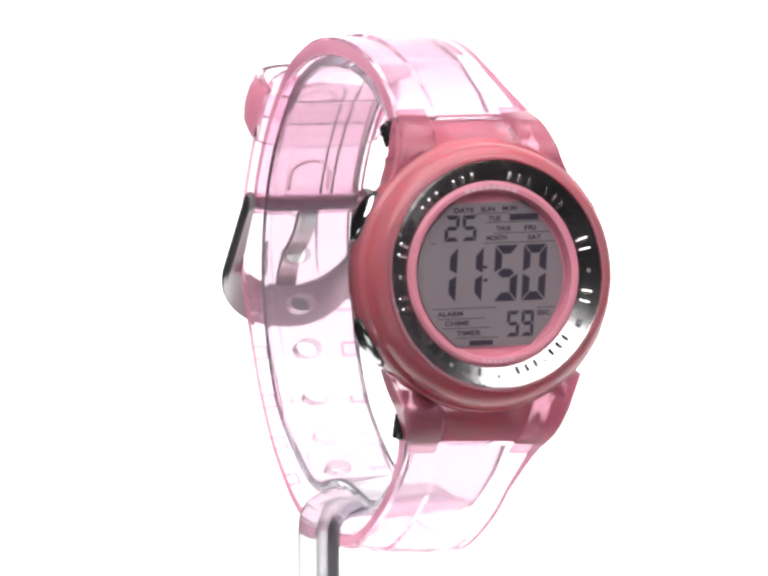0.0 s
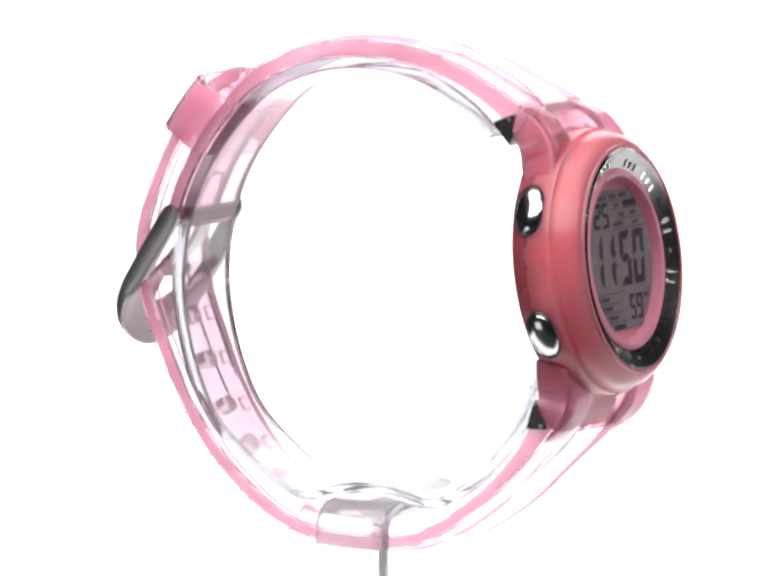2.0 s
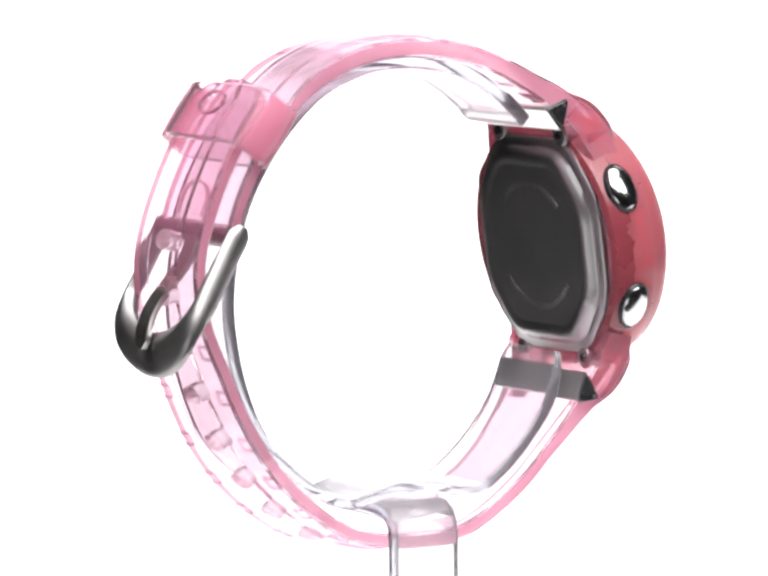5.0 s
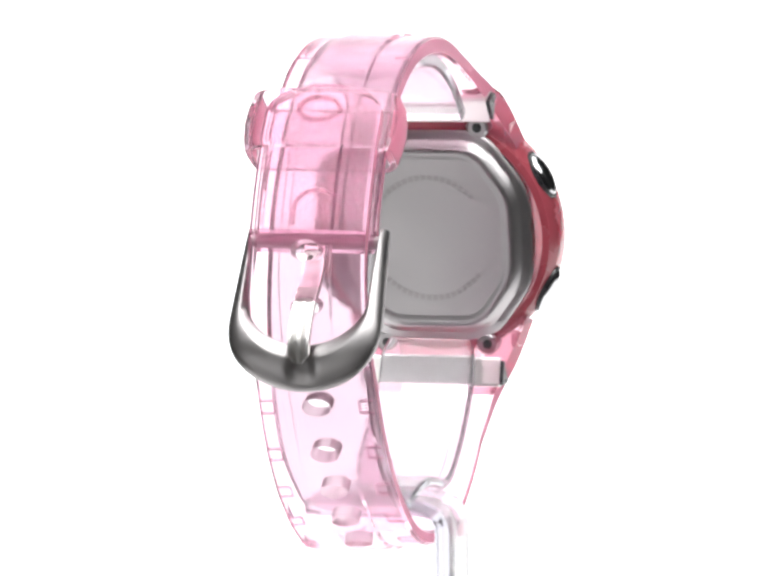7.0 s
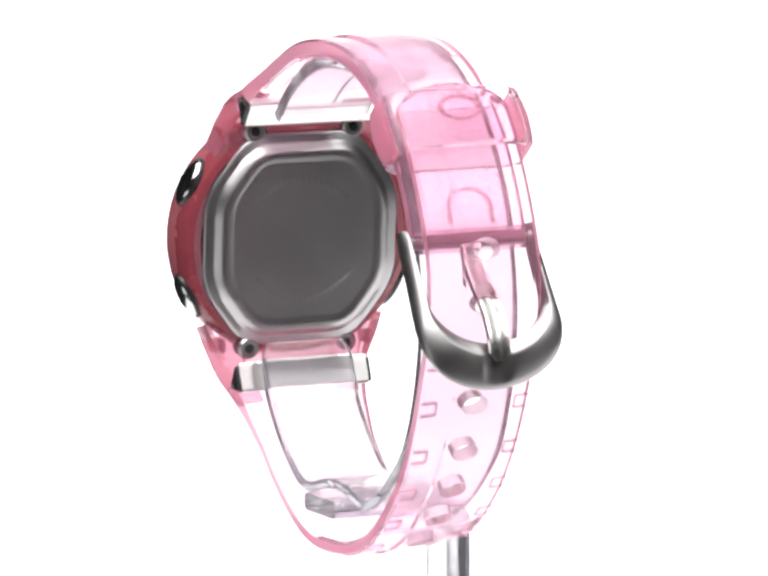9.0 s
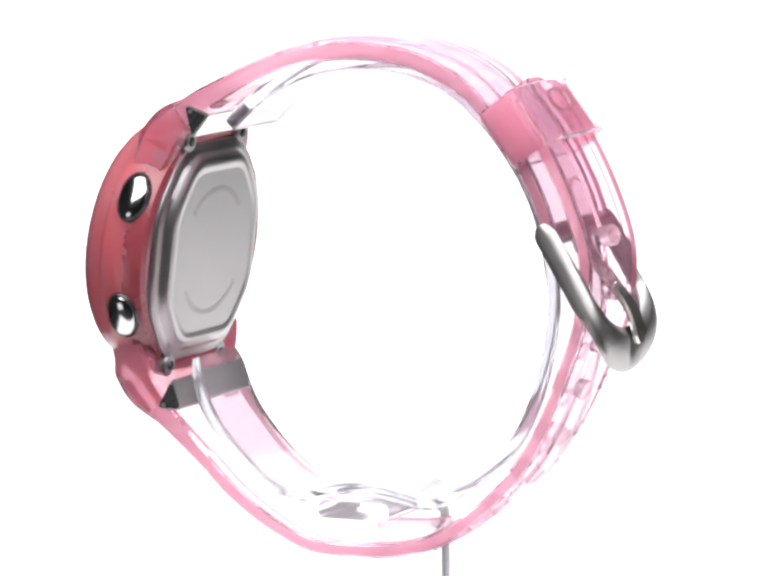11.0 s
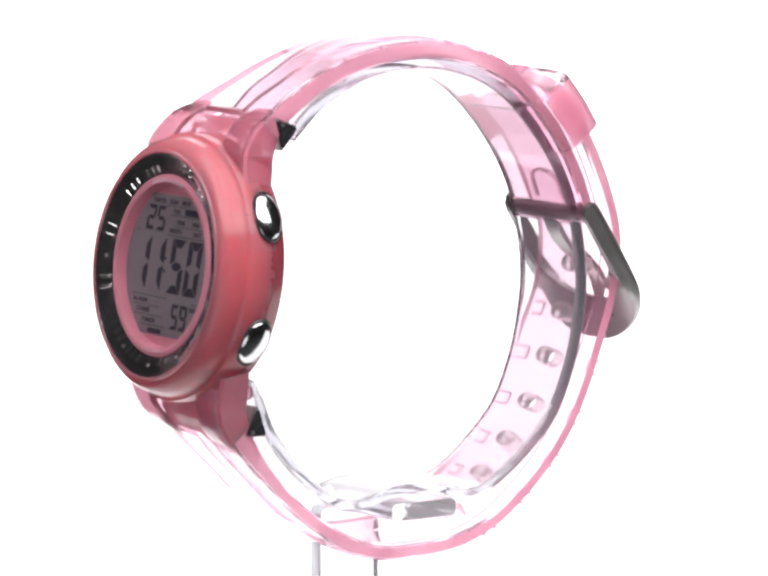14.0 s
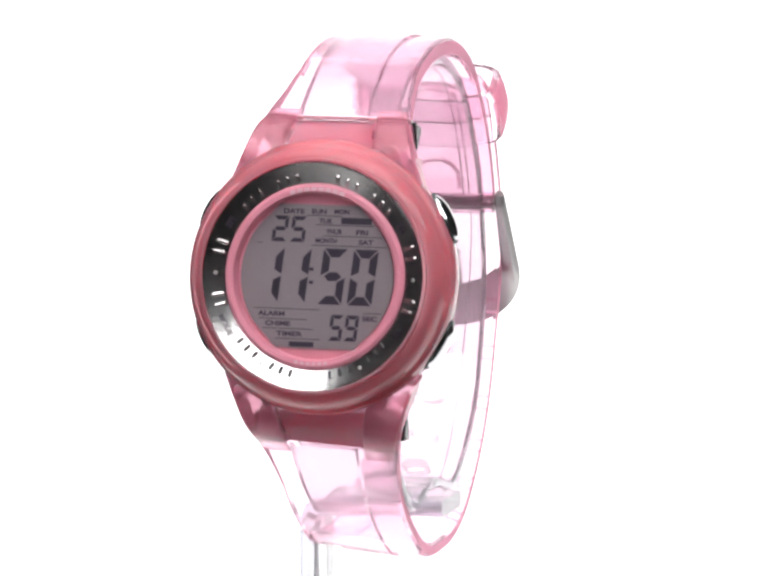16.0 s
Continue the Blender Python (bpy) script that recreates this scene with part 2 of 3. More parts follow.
# ---- the studio ----
def sweep():
    """A seamless sheet: level under the stand, curving up behind it."""
    line = [(-45, FLOOR)] + [(y, FLOOR) for y in (0, 150, 300)] + [
        (300 + 300 * math.sin(w), FLOOR + 300 - 300 * math.cos(w)) for w in np.radians(range(10, 91, 10))] + [(600, 620)]
    verts, faces = [], []
    for y, z in line:
        verts += [(WEST, y, z), (EAST, y, z)]
    n = len(line)
    d = [(WEST, y, z - 4) if y < 590 else (WEST, y + 4, z) for y, z in line]
    for (x, y, z) in d:
        verts += [(x, y, z), (EAST, y, z)]
    for i in range(n - 1):
        a = 2 * i
        faces += [(a, a + 1, a + 3, a + 2), (2 * n + a, 2 * n + a + 1, 2 * n + a + 3, 2 * n + a + 2),
                  (a, a + 2, 2 * n + a + 2, 2 * n + a), (a + 1, a + 3, 2 * n + a + 3, 2 * n + a + 1)]
    for a in (0, 2 * n - 2):
        faces.append((a, a + 1, 2 * n + a + 1, 2 * n + a))
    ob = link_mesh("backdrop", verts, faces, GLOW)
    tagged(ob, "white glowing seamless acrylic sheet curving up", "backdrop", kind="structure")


FLOOR, WEST, EAST = -95.0, -106.0, 340.0


def studio():
    sweep()

    def slab(name, lo, hi, label, category):
        v = [(x, y, z) for z in (lo[2], hi[2]) for x, y in ((lo[0], lo[1]), (hi[0], lo[1]), (hi[0], hi[1]), (lo[0], hi[1]))]
        f = [(0, 1, 2, 3), (4, 5, 6, 7), (0, 1, 5, 4), (1, 2, 6, 5), (2, 3, 7, 6), (3, 0, 4, 7)]
        tagged(link_mesh(name, v, f, WALL, smooth=False), label, category, kind="structure")
    slab("floor", (-1600, -1800, -960), (1600, 1400, -900), "matt black painted studio floor", "floor")
    slab("ceiling", (-1600, -1800, 1500), (1600, 1400, 1560), "matt black painted studio ceiling", "ceiling")
    slab("wall_north", (-1600, 1400, -900), (1600, 1460, 1500), "matt black painted studio wall", "wall")
    slab("wall_south", (-1600, -1860, -900), (1600, -1800, 1500), "matt black painted studio wall", "wall")
    slab("wall_west", (-1660, -1800, -900), (-1600, 1400, 1500), "matt black painted studio wall", "wall")
    slab("wall_east", (1600, -1800, -900), (1660, 1400, 1500), "matt black painted studio wall", "wall")


studio()

# ---- the watch ----
watch = tagged(new("wrist_watch"), "translucent pink digital wrist watch with buckled plastic strap", "watch")
TILT = 5.75
# the case's own frame: x across, y up the face, z out of the face
CASE_M = Matrix.Translation((X0, -26.5, -0.3)) @ pose(0, 0, 0, 0, 0, -0.8) @ pose(0, 0, 0, 90 - TILT, 0, 0)


def case_part(name, shape, material, parent=watch, label="", smooth=True):
    return link_mesh(name, *moved(shape, CASE_M), material, parent, label, smooth)


def ring_arc(r, n, w0=0.0, w1=360.0):
    return [(r * math.cos(radians(w0 + (w1 - w0) * i / n)), r * math.sin(radians(w0 + (w1 - w0) * i / n))) for i in range(n)]


case_part("case_body", lathe([(15.0, 0.9), (16.0, 0.9), (16.9, 1.2), (17.5, 2.2), (17.85, 4.0), (17.95, 6.3), (17.75, 6.95), (17.3, 7.2), (17.15, 7.5), (17.1, 8.3),
                              (16.8, 9.2), (16.2, 9.95), (15.6, 10.35), (15.35, 10.4), (15.25, 10.75), (14.9, 10.8), (14.85, 9.9), (14.6, 8.0), (14.8, 3.0)]),
          CASE, label="coral pink translucent round case")
case_part("module", lathe([(0.001, 1.0), (14.3, 1.0), (14.5, 5.2), (14.0, 5.4), (14.0, 7.6), (0.001, 7.6)], 64, False), MODULE, label="pink movement holder seen through the case")


def inner_housing():
    """A dark red ring inside the flank; its front edge steps up and down."""
    verts, faces, steps = [], [], 120
    for i in range(steps):
        w = 2 * math.pi * i / steps
        top = 3.3 + 0.45 * (math.sin(9 * w) > 0.2) + 0.25 * (math.sin(23 * w + 1) > 0.5)
        verts += [(r * math.cos(w), r * math.sin(w), h) for r, h in ((16.0, 0.86), (16.93, 1.17), (17.54, 2.2), (17.80, top), (16.0, top))]
    for i in range(steps):
        j = (i + 1) % steps
        faces += [(5 * i + k, 5 * i + (k + 1) % 5, 5 * j + (k + 1) % 5, 5 * j + k) for k in range(5)]
    case_part("inner_housing", (verts, faces), HOUSING, label="dark red ring round the rear of the flank")


inner_housing()
ring = case_part("dial_ring", lathe([(12.1, 9.1), (14.75, 10.3), (14.75, 9.6), (12.1, 8.3)]), RINGSTEEL, label="polished silver minute ring")
case_part("dial_surround", lathe([(12.05, 9.25), (11.6, 9.5), (11.0, 9.4), (10.75, 8.4), (10.7, 7.9), (0.001, 7.9), (0.001, 7.7), (12.05, 7.7)]), SURROUND, label="pink frame round the display")
case_part("crystal", lathe([(0.001, 10.35), (14.8, 10.35), (14.8, 10.75), (14.55, 10.95), (0.001, 11.05)], 72, False), GLASS, label="clear watch glass")


def display_outline():
    """Flat top and bottom, straight cut corners, rounded sides."""
    side = [(10.3 * math.cos(w), 10.3 * math.sin(w)) for w in np.radians(range(-40, 41, 5))]
    half = [(5.0, -9.35), (5.3, -9.25)] + side + [(5.3, 9.25), (5.0, 9.35)]
    return half + [(-x, -y) for x, y in half]


lcd = case_part("display", prism(display_outline(), 7.91, 8.2), LCD, label="grey liquid crystal display with dark digits")


# ---- display: seven-segment digits, printed words and lines ----
SEGMENTS = {"0": "abcdef", "1": "bc", "2": "abged", "5": "afgcd", "9": "abcdfg"}


def digit(number, x, v, w, h, th, slant, parent):
    """One bevelled bar for each lit segment."""
    g, m = 0.12 * th, h / 2
    bars = {"a": [(g, h), (w - g, h), (w - th, h - th), (th, h - th)],
            "d": [(g, 0), (w - g, 0), (w - th, th), (th, th)],
            "g": [(g + th * 0.3, m), (th, m + th / 2), (w - th, m + th / 2), (w - g - th * 0.3, m), (w - th, m - th / 2), (th, m - th / 2)],
            "f": [(0, h - g), (th * 0.9, h - th - g), (th * 0.9, m + th / 2 + g), (0, m + g)],
            "b": [(w, h - g), (w - th * 0.9, h - th - g), (w - th * 0.9, m + th / 2 + g), (w, m + g)],
            "e": [(0, g), (th * 0.9, th + g), (th * 0.9, m - th / 2 - g), (0, m - g)],
            "c": [(w, g), (w - th * 0.9, th + g), (w - th * 0.9, m - th / 2 - g), (w, m - g)]}
    for k in SEGMENTS[number]:
        pts = [(x + a + slant * b / h, v + b) for a, b in bars[k]]
        case_part("digit_segment", prism(pts, 8.205, 8.25), INK, parent, smooth=False)


for n, x in (("1", -8.5), ("1", -4.85), ("5", 0.1), ("0", 4.15)):
    digit(n, x, -3.55, 3.3, 7.25, 1.12, 0.75, lcd)
for n, x in (("2", -6.35), ("5", -3.9)):
    digit(n, x, 4.4, 2.0, 3.35, 0.52, 0.35, lcd)
for n, x in (("5", 1.8), ("9", 3.85)):
    digit(n, x, -8.2, 1.75, 3.35, 0.5, 0.35, lcd)


def bar(x0, x1, v0, v1, parent=lcd, material=INK, name="printed_line", n0=8.205, n1=8.235):
    case_part(name, prism([(x0, v0), (x1, v0), (x1, v1), (x0, v1)], n0, n1), material, parent, smooth=False)


for x0, x1, v in ((-8.3, -7.5, 4.2), (-0.9, 9.3, 4.05), (-0.5, 7.5, 6.72), (0.6, 8.6, 5.3), (-1.7, 3.1, 7.9), (-8.35, 0.55, -4.3), (-7.6, -1.1, -5.62),
                  (-7.1, -0.3, -6.86), (-5.3, 0.7, -8.15), (6.4, 8.85, -4.53)):
    bar(x0, x1, v - 0.05, v + 0.05)
for v in (0.95, -0.75):
    bar(-1.05, -0.5, v - 0.2, v + 0.2, name="colon_dot")
bar(3.0, 7.1, 6.9, 7.75, name="day_marker")
bar(-3.4, -0.1, -9.15, -8.5, name="mode_marker")


def word(text, x, v, size, parent=lcd, material=INK, n=8.215, width=None, thick=0.03, m=None):
    """A printed word laid on the face, as a mesh."""
    cu = bpy.data.curves.new("word", "FONT")
    cu.body, cu.size, cu.extrude, cu.offset = text, size, 0.01, thick
    tmp = new("word", cu)
    bpy.context.view_layer.update()
    me = bpy.data.meshes.new_from_object(tmp.evaluated_get(bpy.context.evaluated_depsgraph_get()))
    bpy.data.objects.remove(tmp)
    verts = [v.co.copy() for v in me.vertices]
    faces = [tuple(p.vertices) for p in me.polygons]
    full = max(c.x for c in verts) - min(c.x for c in verts)
    k = width / full if width else 1.0
    shape = ([(x + c.x * k, v + c.y, n + c.z) for c in verts], faces)
    case_part("printed_word", moved(shape, m) if m else shape, material, parent, smooth=False)


for text, x, v, w in (("DATE", -4.85, 8.1, 2.8), ("SUN", -1.05, 8.15, 2.0), ("MON", 2.0, 8.2, 2.0), ("TUE", 0.0, 6.95, 1.75), ("THUR", 1.05, 5.6, 2.15), ("FRI", 5.0, 5.6, 1.6),
                      ("MONTH", -0.4, 4.4, 2.85), ("SAT", 5.45, 4.35, 1.95), ("ALARM", -7.7, -5.25, 3.6), ("CHIME", -6.75, -6.5, 3.4), ("TIMER", -5.15, -7.8, 3.5),
                      ("SEC", 6.3, -5.5, 2.0)):
    word(text, x, v, 0.85, width=w)

# pale print on the surround: illegible, so plain bars
for k in range(8):
    w = radians(90 + 17 - 34 * k / 7)
    c, s = math.cos(w), math.sin(w)
    pts = [(11.0 * c - s * 0.38, 11.0 * s + c * 0.38), (11.55 * c - s * 0.38, 11.55 * s + c * 0.38), (11.55 * c + s * 0.38, 11.55 * s - c * 0.38), (11.0 * c + s * 0.38, 11.0 * s - c * 0.38)]
    case_part("print_mark", prism(pts, 9.5, 9.535), PALE, ring, smooth=False)
for k in range(6):
    w = radians(-90 - 10 + 20 * k / 5)
    c, s = math.cos(w), math.sin(w)
    pts = [(11.1 * c - s * 0.25, 11.1 * s + c * 0.25), (11.5 * c - s * 0.25, 11.5 * s + c * 0.25), (11.5 * c + s * 0.25, 11.5 * s - c * 0.25), (11.1 * c + s * 0.25, 11.1 * s - c * 0.25)]
    case_part("print_mark", prism(pts, 9.5, 9.535), PALE, ring, smooth=False)

# minute ticks: short rounded chrome ridges and dots; the lower ticks' dark reflection is painted on
TICKS = [90 + k * q for k in (-1, 1) for q in (12, 18, 24, 36, 42, 48)] + [-90 + k * q for k in (-1, 1) for q in (12, 18, 24, 36, 42, 48)]
LONG = [-18, -12, 12, 18, 162, 168, 192, 198]


def ridge(length, w):
    n, v, f = 6, [], []
    for y in (-length / 2, -length * 0.4, length * 0.4, length / 2):
        k = 1.0 if abs(y) < length * 0.45 else 0.35
        v += [(w * k * math.cos(math.pi * i / n), y, w * 0.9 * k * math.sin(math.pi * i / n)) for i in range(n + 1)]
    m = n + 1
    for j in range(3):
        f += [(j * m + i, j * m + i + 1, (j + 1) * m + i + 1, (j + 1) * m + i) for i in range(n)] + [(j * m, (j + 1) * m, (j + 1) * m + n, j * m + n)]
    f += [tuple(range(m)), tuple(3 * m + i for i in range(m))]
    return v, f


def on_ring(r, w):
    h = 9.1 + (r - 12.1) * 1.2 / 2.65
    return Matrix.Translation((r * math.cos(radians(w)), r * math.sin(radians(w)), h)) @ pose(0, 0, 0, 0, 0, w - 90) @ pose(0, 0, 0, 24.4, 0, 0)


for w in TICKS:
    case_part("minute_tick", moved(ridge(1.15, 0.25), on_ring(12.9, w)), WHITEMETAL if w > 0 else DARKTICK, ring)
for w in LONG:
    case_part("minute_tick", moved(ridge(1.7, 0.26), on_ring(13.2, w)), WHITEMETAL, ring)
for w in (0, 180, -90, -60, -120):
    case_part("hour_dot", moved(lathe([(0.001, 0.2), (0.2, 0.16), (0.3, 0.0), (0.001, -0.02)], 12, False), on_ring(13.3, w)), STEEL, ring)
for text, w, width in (("MODE", -150, 3.0), ("EL", -30, 1.35)):
    word(text, -width / 2, -0.4, 1.0, ring, INK, 0.1, width, 0.03, on_ring(13.35, w) @ pose(0, 0, 0, 0, 0, 180))
for w in (30, 150):
    for k in (-2.2, 0, 2.2):
        case_part("print_mark", moved(prism([(-0.18, -0.45), (0.18, -0.45), (0.18, 0.45), (-0.18, 0.45)], 0.0, 0.03), on_ring(13.3, w + k)), INK, ring, smooth=False)


# ---- case back, buttons ----
def octagon(w, h, cut_x, cut_y, n=5, r=4.2):
    """A long-sided octagon with rounded corners."""
    pts = [(w, cut_y), (cut_x, h), (-cut_x, h), (-w, cut_y), (-w, -cut_y), (-cut_x, -h), (cut_x, -h), (w, -cut_y)]
    out = []
    for i, p in enumerate(pts):
        a, b = Vector(pts[i - 1]), Vector(pts[(i + 1) % 8])
        p = Vector(p)
        d0, d1 = (a - p).normalized(), (b - p).normalized()
        for k in range(n):
            t = k / (n - 1)
            q = (p + d0 * r) * (1 - t) ** 2 + p * 2 * t * (1 - t) + (p + d1 * r) * t * t
            out.append((q.x, q.y))
    return out


def plate(outline_levels):
    verts, faces = [], []
    n = len(outline_levels[0][0])
    for pts, h in outline_levels:
        verts += [(x, y, h) for x, y in pts]
    for j in range(len(outline_levels) - 1):
        faces += [(j * n + i, j * n + (i + 1) % n, (j + 1) * n + (i + 1) % n, (j + 1) * n + i) for i in range(n)]
    faces += [tuple(range(n)), tuple((len(outline_levels) - 1) * n + i for i in range(n))]
    return verts, faces


def oct_in(d):
    return octagon(14.6 - d, 15.2 - d, 8.2 - 0.45 * d, 6.6 - 0.3 * d, r=3.3 - 0.3 * d)


back = case_part("case_back", plate([(oct_in(0), 2.4), (oct_in(0), 0.55), (oct_in(0.4), 0.25), (oct_in(1.2), 0.2), (oct_in(1.6), -0.15), (oct_in(2.2), -0.75), (oct_in(2.7), -0.95), (oct_in(3.4), -1.0), (oct_in(3.8), -0.85), (oct_in(4.2), -0.85)]),
                 BACKSTEEL, label="matt grey steel case back plate")


def engraved(w0, w1, r, parent):
    """Worn engraving that cannot be read: thin curved bars."""
    n = int((w1 - w0) / 6)
    for k in range(n):
        w = radians(w0 + (w1 - w0) * (k + 0.5) / n)
        c, s = math.cos(w), math.sin(w)
        pts = [(r * c - s * 0.32, r * s + c * 0.32), (r * c + s * 0.32, r * s - c * 0.32), ((r + 0.75) * c + s * 0.32, (r + 0.75) * s - c * 0.32), ((r + 0.75) * c - s * 0.32, (r + 0.75) * s + c * 0.32)]
        case_part("engraved_mark", prism(pts, -0.88, -0.852), STEEL, parent, smooth=False)


engraved(40, 140, 8.3, back)
engraved(215, 325, 8.3, back)
for sx in (-1, 1):
    for v in (-15.6, 15.6):
        lug_ear = case_part("case_foot", moved(lathe([(0.001, 0.2), (1.3, 0.2), (1.6, 0.5), (1.6, 2.6), (0.001, 2.6)], 20, False), Matrix.Translation((sx * 7.4, v, 0))), BACKSTEEL)
        case_part("screw", moved(lathe([(0.001, -0.05), (0.6, -0.02), (0.7, 0.2), (0.001, 0.22)], 14, False), Matrix.Translation((sx * 7.4, v, 0))), BLACK, lug_ear)


def push_button(w, n0):
    """An oval chrome dome set into the flank of the case."""
    rings, verts, faces, m = [(1.0, -1.2), (1.0, 0.15), (0.93, 0.5), (0.75, 0.85), (0.5, 1.08), (0.25, 1.2)], [], [], 28
    for k, h in rings:
        verts += [(3.35 * k * math.cos(2 * math.pi * i / m), 2.1 * k * math.sin(2 * math.pi * i / m), h) for i in range(m)]
    for j in range(len(rings) - 1):
        faces += [(j * m + i, j * m + (i + 1) % m, (j + 1) * m + (i + 1) % m, (j + 1) * m + i) for i in range(m)]
    faces += [tuple(range(m)), tuple((len(rings) - 1) * m + i for i in range(m))]
    c, s = math.cos(radians(w)), math.sin(radians(w))
    m4 = Matrix(((-s, 0, c, 17.6 * c), (c, 0, s, 17.6 * s), (0, 1, 0, n0), (0, 0, 0, 1)))
    button = case_part("push_button", moved((verts, faces), m4), CHROME, label="oval chrome push button")
    tube, rim_v, rim_f = [(1.0, -0.6), (1.0, 0.32), (1.05, 0.32), (1.09, 0.1), (1.09, -0.6)], [], []
    for i in range(m):
        u = 2 * math.pi * i / m
        rim_v += [(3.35 * k * math.cos(u), 2.1 * k * math.sin(u), h) for k, h in tube]
    for i in range(m):
        rim_f += [(i * 5 + k, i * 5 + (k + 1) % 5, ((i + 1) % m) * 5 + (k + 1) % 5, ((i + 1) % m) * 5 + k) for k in range(5)]
    case_part("button_rim", moved((rim_v, rim_f), m4), BLACK, button, "thin dark rim")
    # thin seam that runs from the button to the bezel
    v, f = block_between((17.85, w, 6.0), (17.75, w, 7.2))
    case_part("seam", (v, f), RAIL, smooth=False)


def block_between(p, q):
    out = []
    for r, w, n in (p, q):
        c, s = math.cos(radians(w)), math.sin(radians(w))
        for dr, dn in ((-0.3, -0.13), (0.06, -0.13), (0.06, 0.13), (-0.3, 0.13)):
            t = dn
            out.append(((r + dr) * c - t * s, (r + dr) * s + t * c, n))
    return out, [(0, 1, 2, 3), (4, 5, 6, 7), (0, 1, 5, 4), (1, 2, 6, 5), (2, 3, 7, 6), (3, 0, 4, 7)]


for w in (27.8, 152.2, -27.8, -152.2):
    push_button(w, 3.9)

# ---- strap ends, straps ----
TOP = Path([(29.9, 12.0), (27.8, 16.6), (24.0, 20.3), (19.5, 23.0), (15.2, 25.3), (8.7, 27.6), (1.2, 28.6), (-5.7, 28.2), (-10.9, 26.7), (-15.8, 24.2), (-19.6, 20.8),
            (-22.7, 17.3), (-25.5, 12.7), (-27.3, 9.0), (-28.3, 5.8)])
LOW = Path([(32.0, -12.6), (30.5, -18.2), (26.9, -22.9), (22.5, -27.5), (17.9, -31.8), (11.4, -36.0), (5.6, -38.1), (-0.9, -38.2), (-7.4, -37.4), (-13.7, -34.9), (-19.9, -29.9),
            (-24.2, -24.9), (-27.8, -18.6), (-30.6, -11.6), (-32.6, -6.0), (-33.4, 0.0), (-32.9, 4.8), (-30.6, 10.9), (-27.4, 16.9), (-23.4, 22.3), (-20.9, 25.0)],
           ramp((0, 0.07), (75, 0.075), (95, 0.0), (200, 0.0)))
thick = ramp((0, 1.7), (3, 2.4), (6, 2.3), (10, 1.7), (15, 1.15), (20, 0.95), (200, 0.9))
wide_top = ramp((0, 13.0), (4, 11.4), (8, 10.1), (13, 8.9), (20, 8.1), (200, 8.0))
wide_low = ramp((0, 13.2), (4, 11.6), (8, 10.1), (13, 9.0), (20, 8.2), (60, 8.1), (110, 7.9))
under = ramp((0, 2.8), (3, 2.8), (6, 2.4), (10, 1.7), (15, 1.15), (200, 0.9))
END_TOP, END_LOW = 8.2, 9.0
end_top = link_mesh("strap_end", *band(TOP, -1, 0.0, END_TOP, wide_top, thick, under, ridge=(4.0, 4.3), ridge_h=-0.3), LUG, watch, "deep pink strap end joined to the case")
end_low = link_mesh("strap_end", *band(LOW, 1, 0.0, END_LOW, wide_low, thick, under, ridge=(4.0, 4.3), ridge_h=-0.3), LUG, watch, "deep pink strap end joined to the case")
for end in (end_top, end_low):
    end.data.materials.append(RAIL)
    for f in end.data.polygons:
        if abs(f.center.x - X0 * MM) > 5.4 * MM and abs(f.normal.x) < 0.6:
            f.material_index = 1
flat = ramp((0, 2.0), (9, 1.75), (15, 1.1), (20, 0.9), (200, 0.85))
flat_out = ramp((0, 2.0), (9, 1.8), (15, 1.3), (20, 1.15), (200, 1.15))
top_out = ramp((0, 2.0), (9, 1.9), (15, 1.75), (20, 1.7), (50, 1.65), (56, 1.15), (200, 1.15))
upper = link_mesh("upper_strap", *band(TOP, -1, END_TOP + 0.05, TOP.length, wide_top, top_out, flat, ridge=(3.4, 3.65), ridge_h=0.4), STRAP, watch, "clear pink plastic strap half with buckle")
hole_s = [LOW.near(a, z) for a, z in ((-12.0, -34.7), (-17.3, -30.9), (-21.9, -26.4), (-25.8, -21.3), (-28.9, -15.0), (-31.2, -8.6), (-33.2, -1.6), (-32.8, 5.3))]
lower = link_mesh("lower_strap", *band(LOW, 1, END_LOW + 0.05, LOW.length, wide_low, flat_out, flat, holes=hole_s, ridge=(3.35, 3.6), ridge_h=0.4, tip=4.0), STRAP, watch, "clear pink plastic strap half with oval holes")
lower_walls = list(walls)
tinted_edges(upper, 5.0)
tinted_edges(lower, 5.0)
lower.data.materials.append(HOLEWALL)
for k in lower_walls:
    lower.data.polygons[k].material_index = 2
for h in hole_s[:6]:
    for sx in (-1, 1):
        link_mesh("edge_rung", *block_on(LOW, 1, h - 0.9, h + 0.9, sx * 5.65, sx * 5.9, 1.1, 1.4), STRAP, lower, smooth=False)
        for d in (-0.9, 0.9):
            link_mesh("edge_rung", *block_on(LOW, 1, h + d - 0.16, h + d + 0.16, sx * 5.9, sx * 7.75, 1.1, 1.4), STRAP, lower, smooth=False)
for k in range(5):
    for sx in (-1, 1):
        s = 24 + 5.6 * k
        link_mesh("edge_rung", *block_on(TOP, -1, s - 0.16, s + 0.16, sx * 6.0, sx * 7.7, 1.1, 1.4), STRAP, upper, smooth=False)


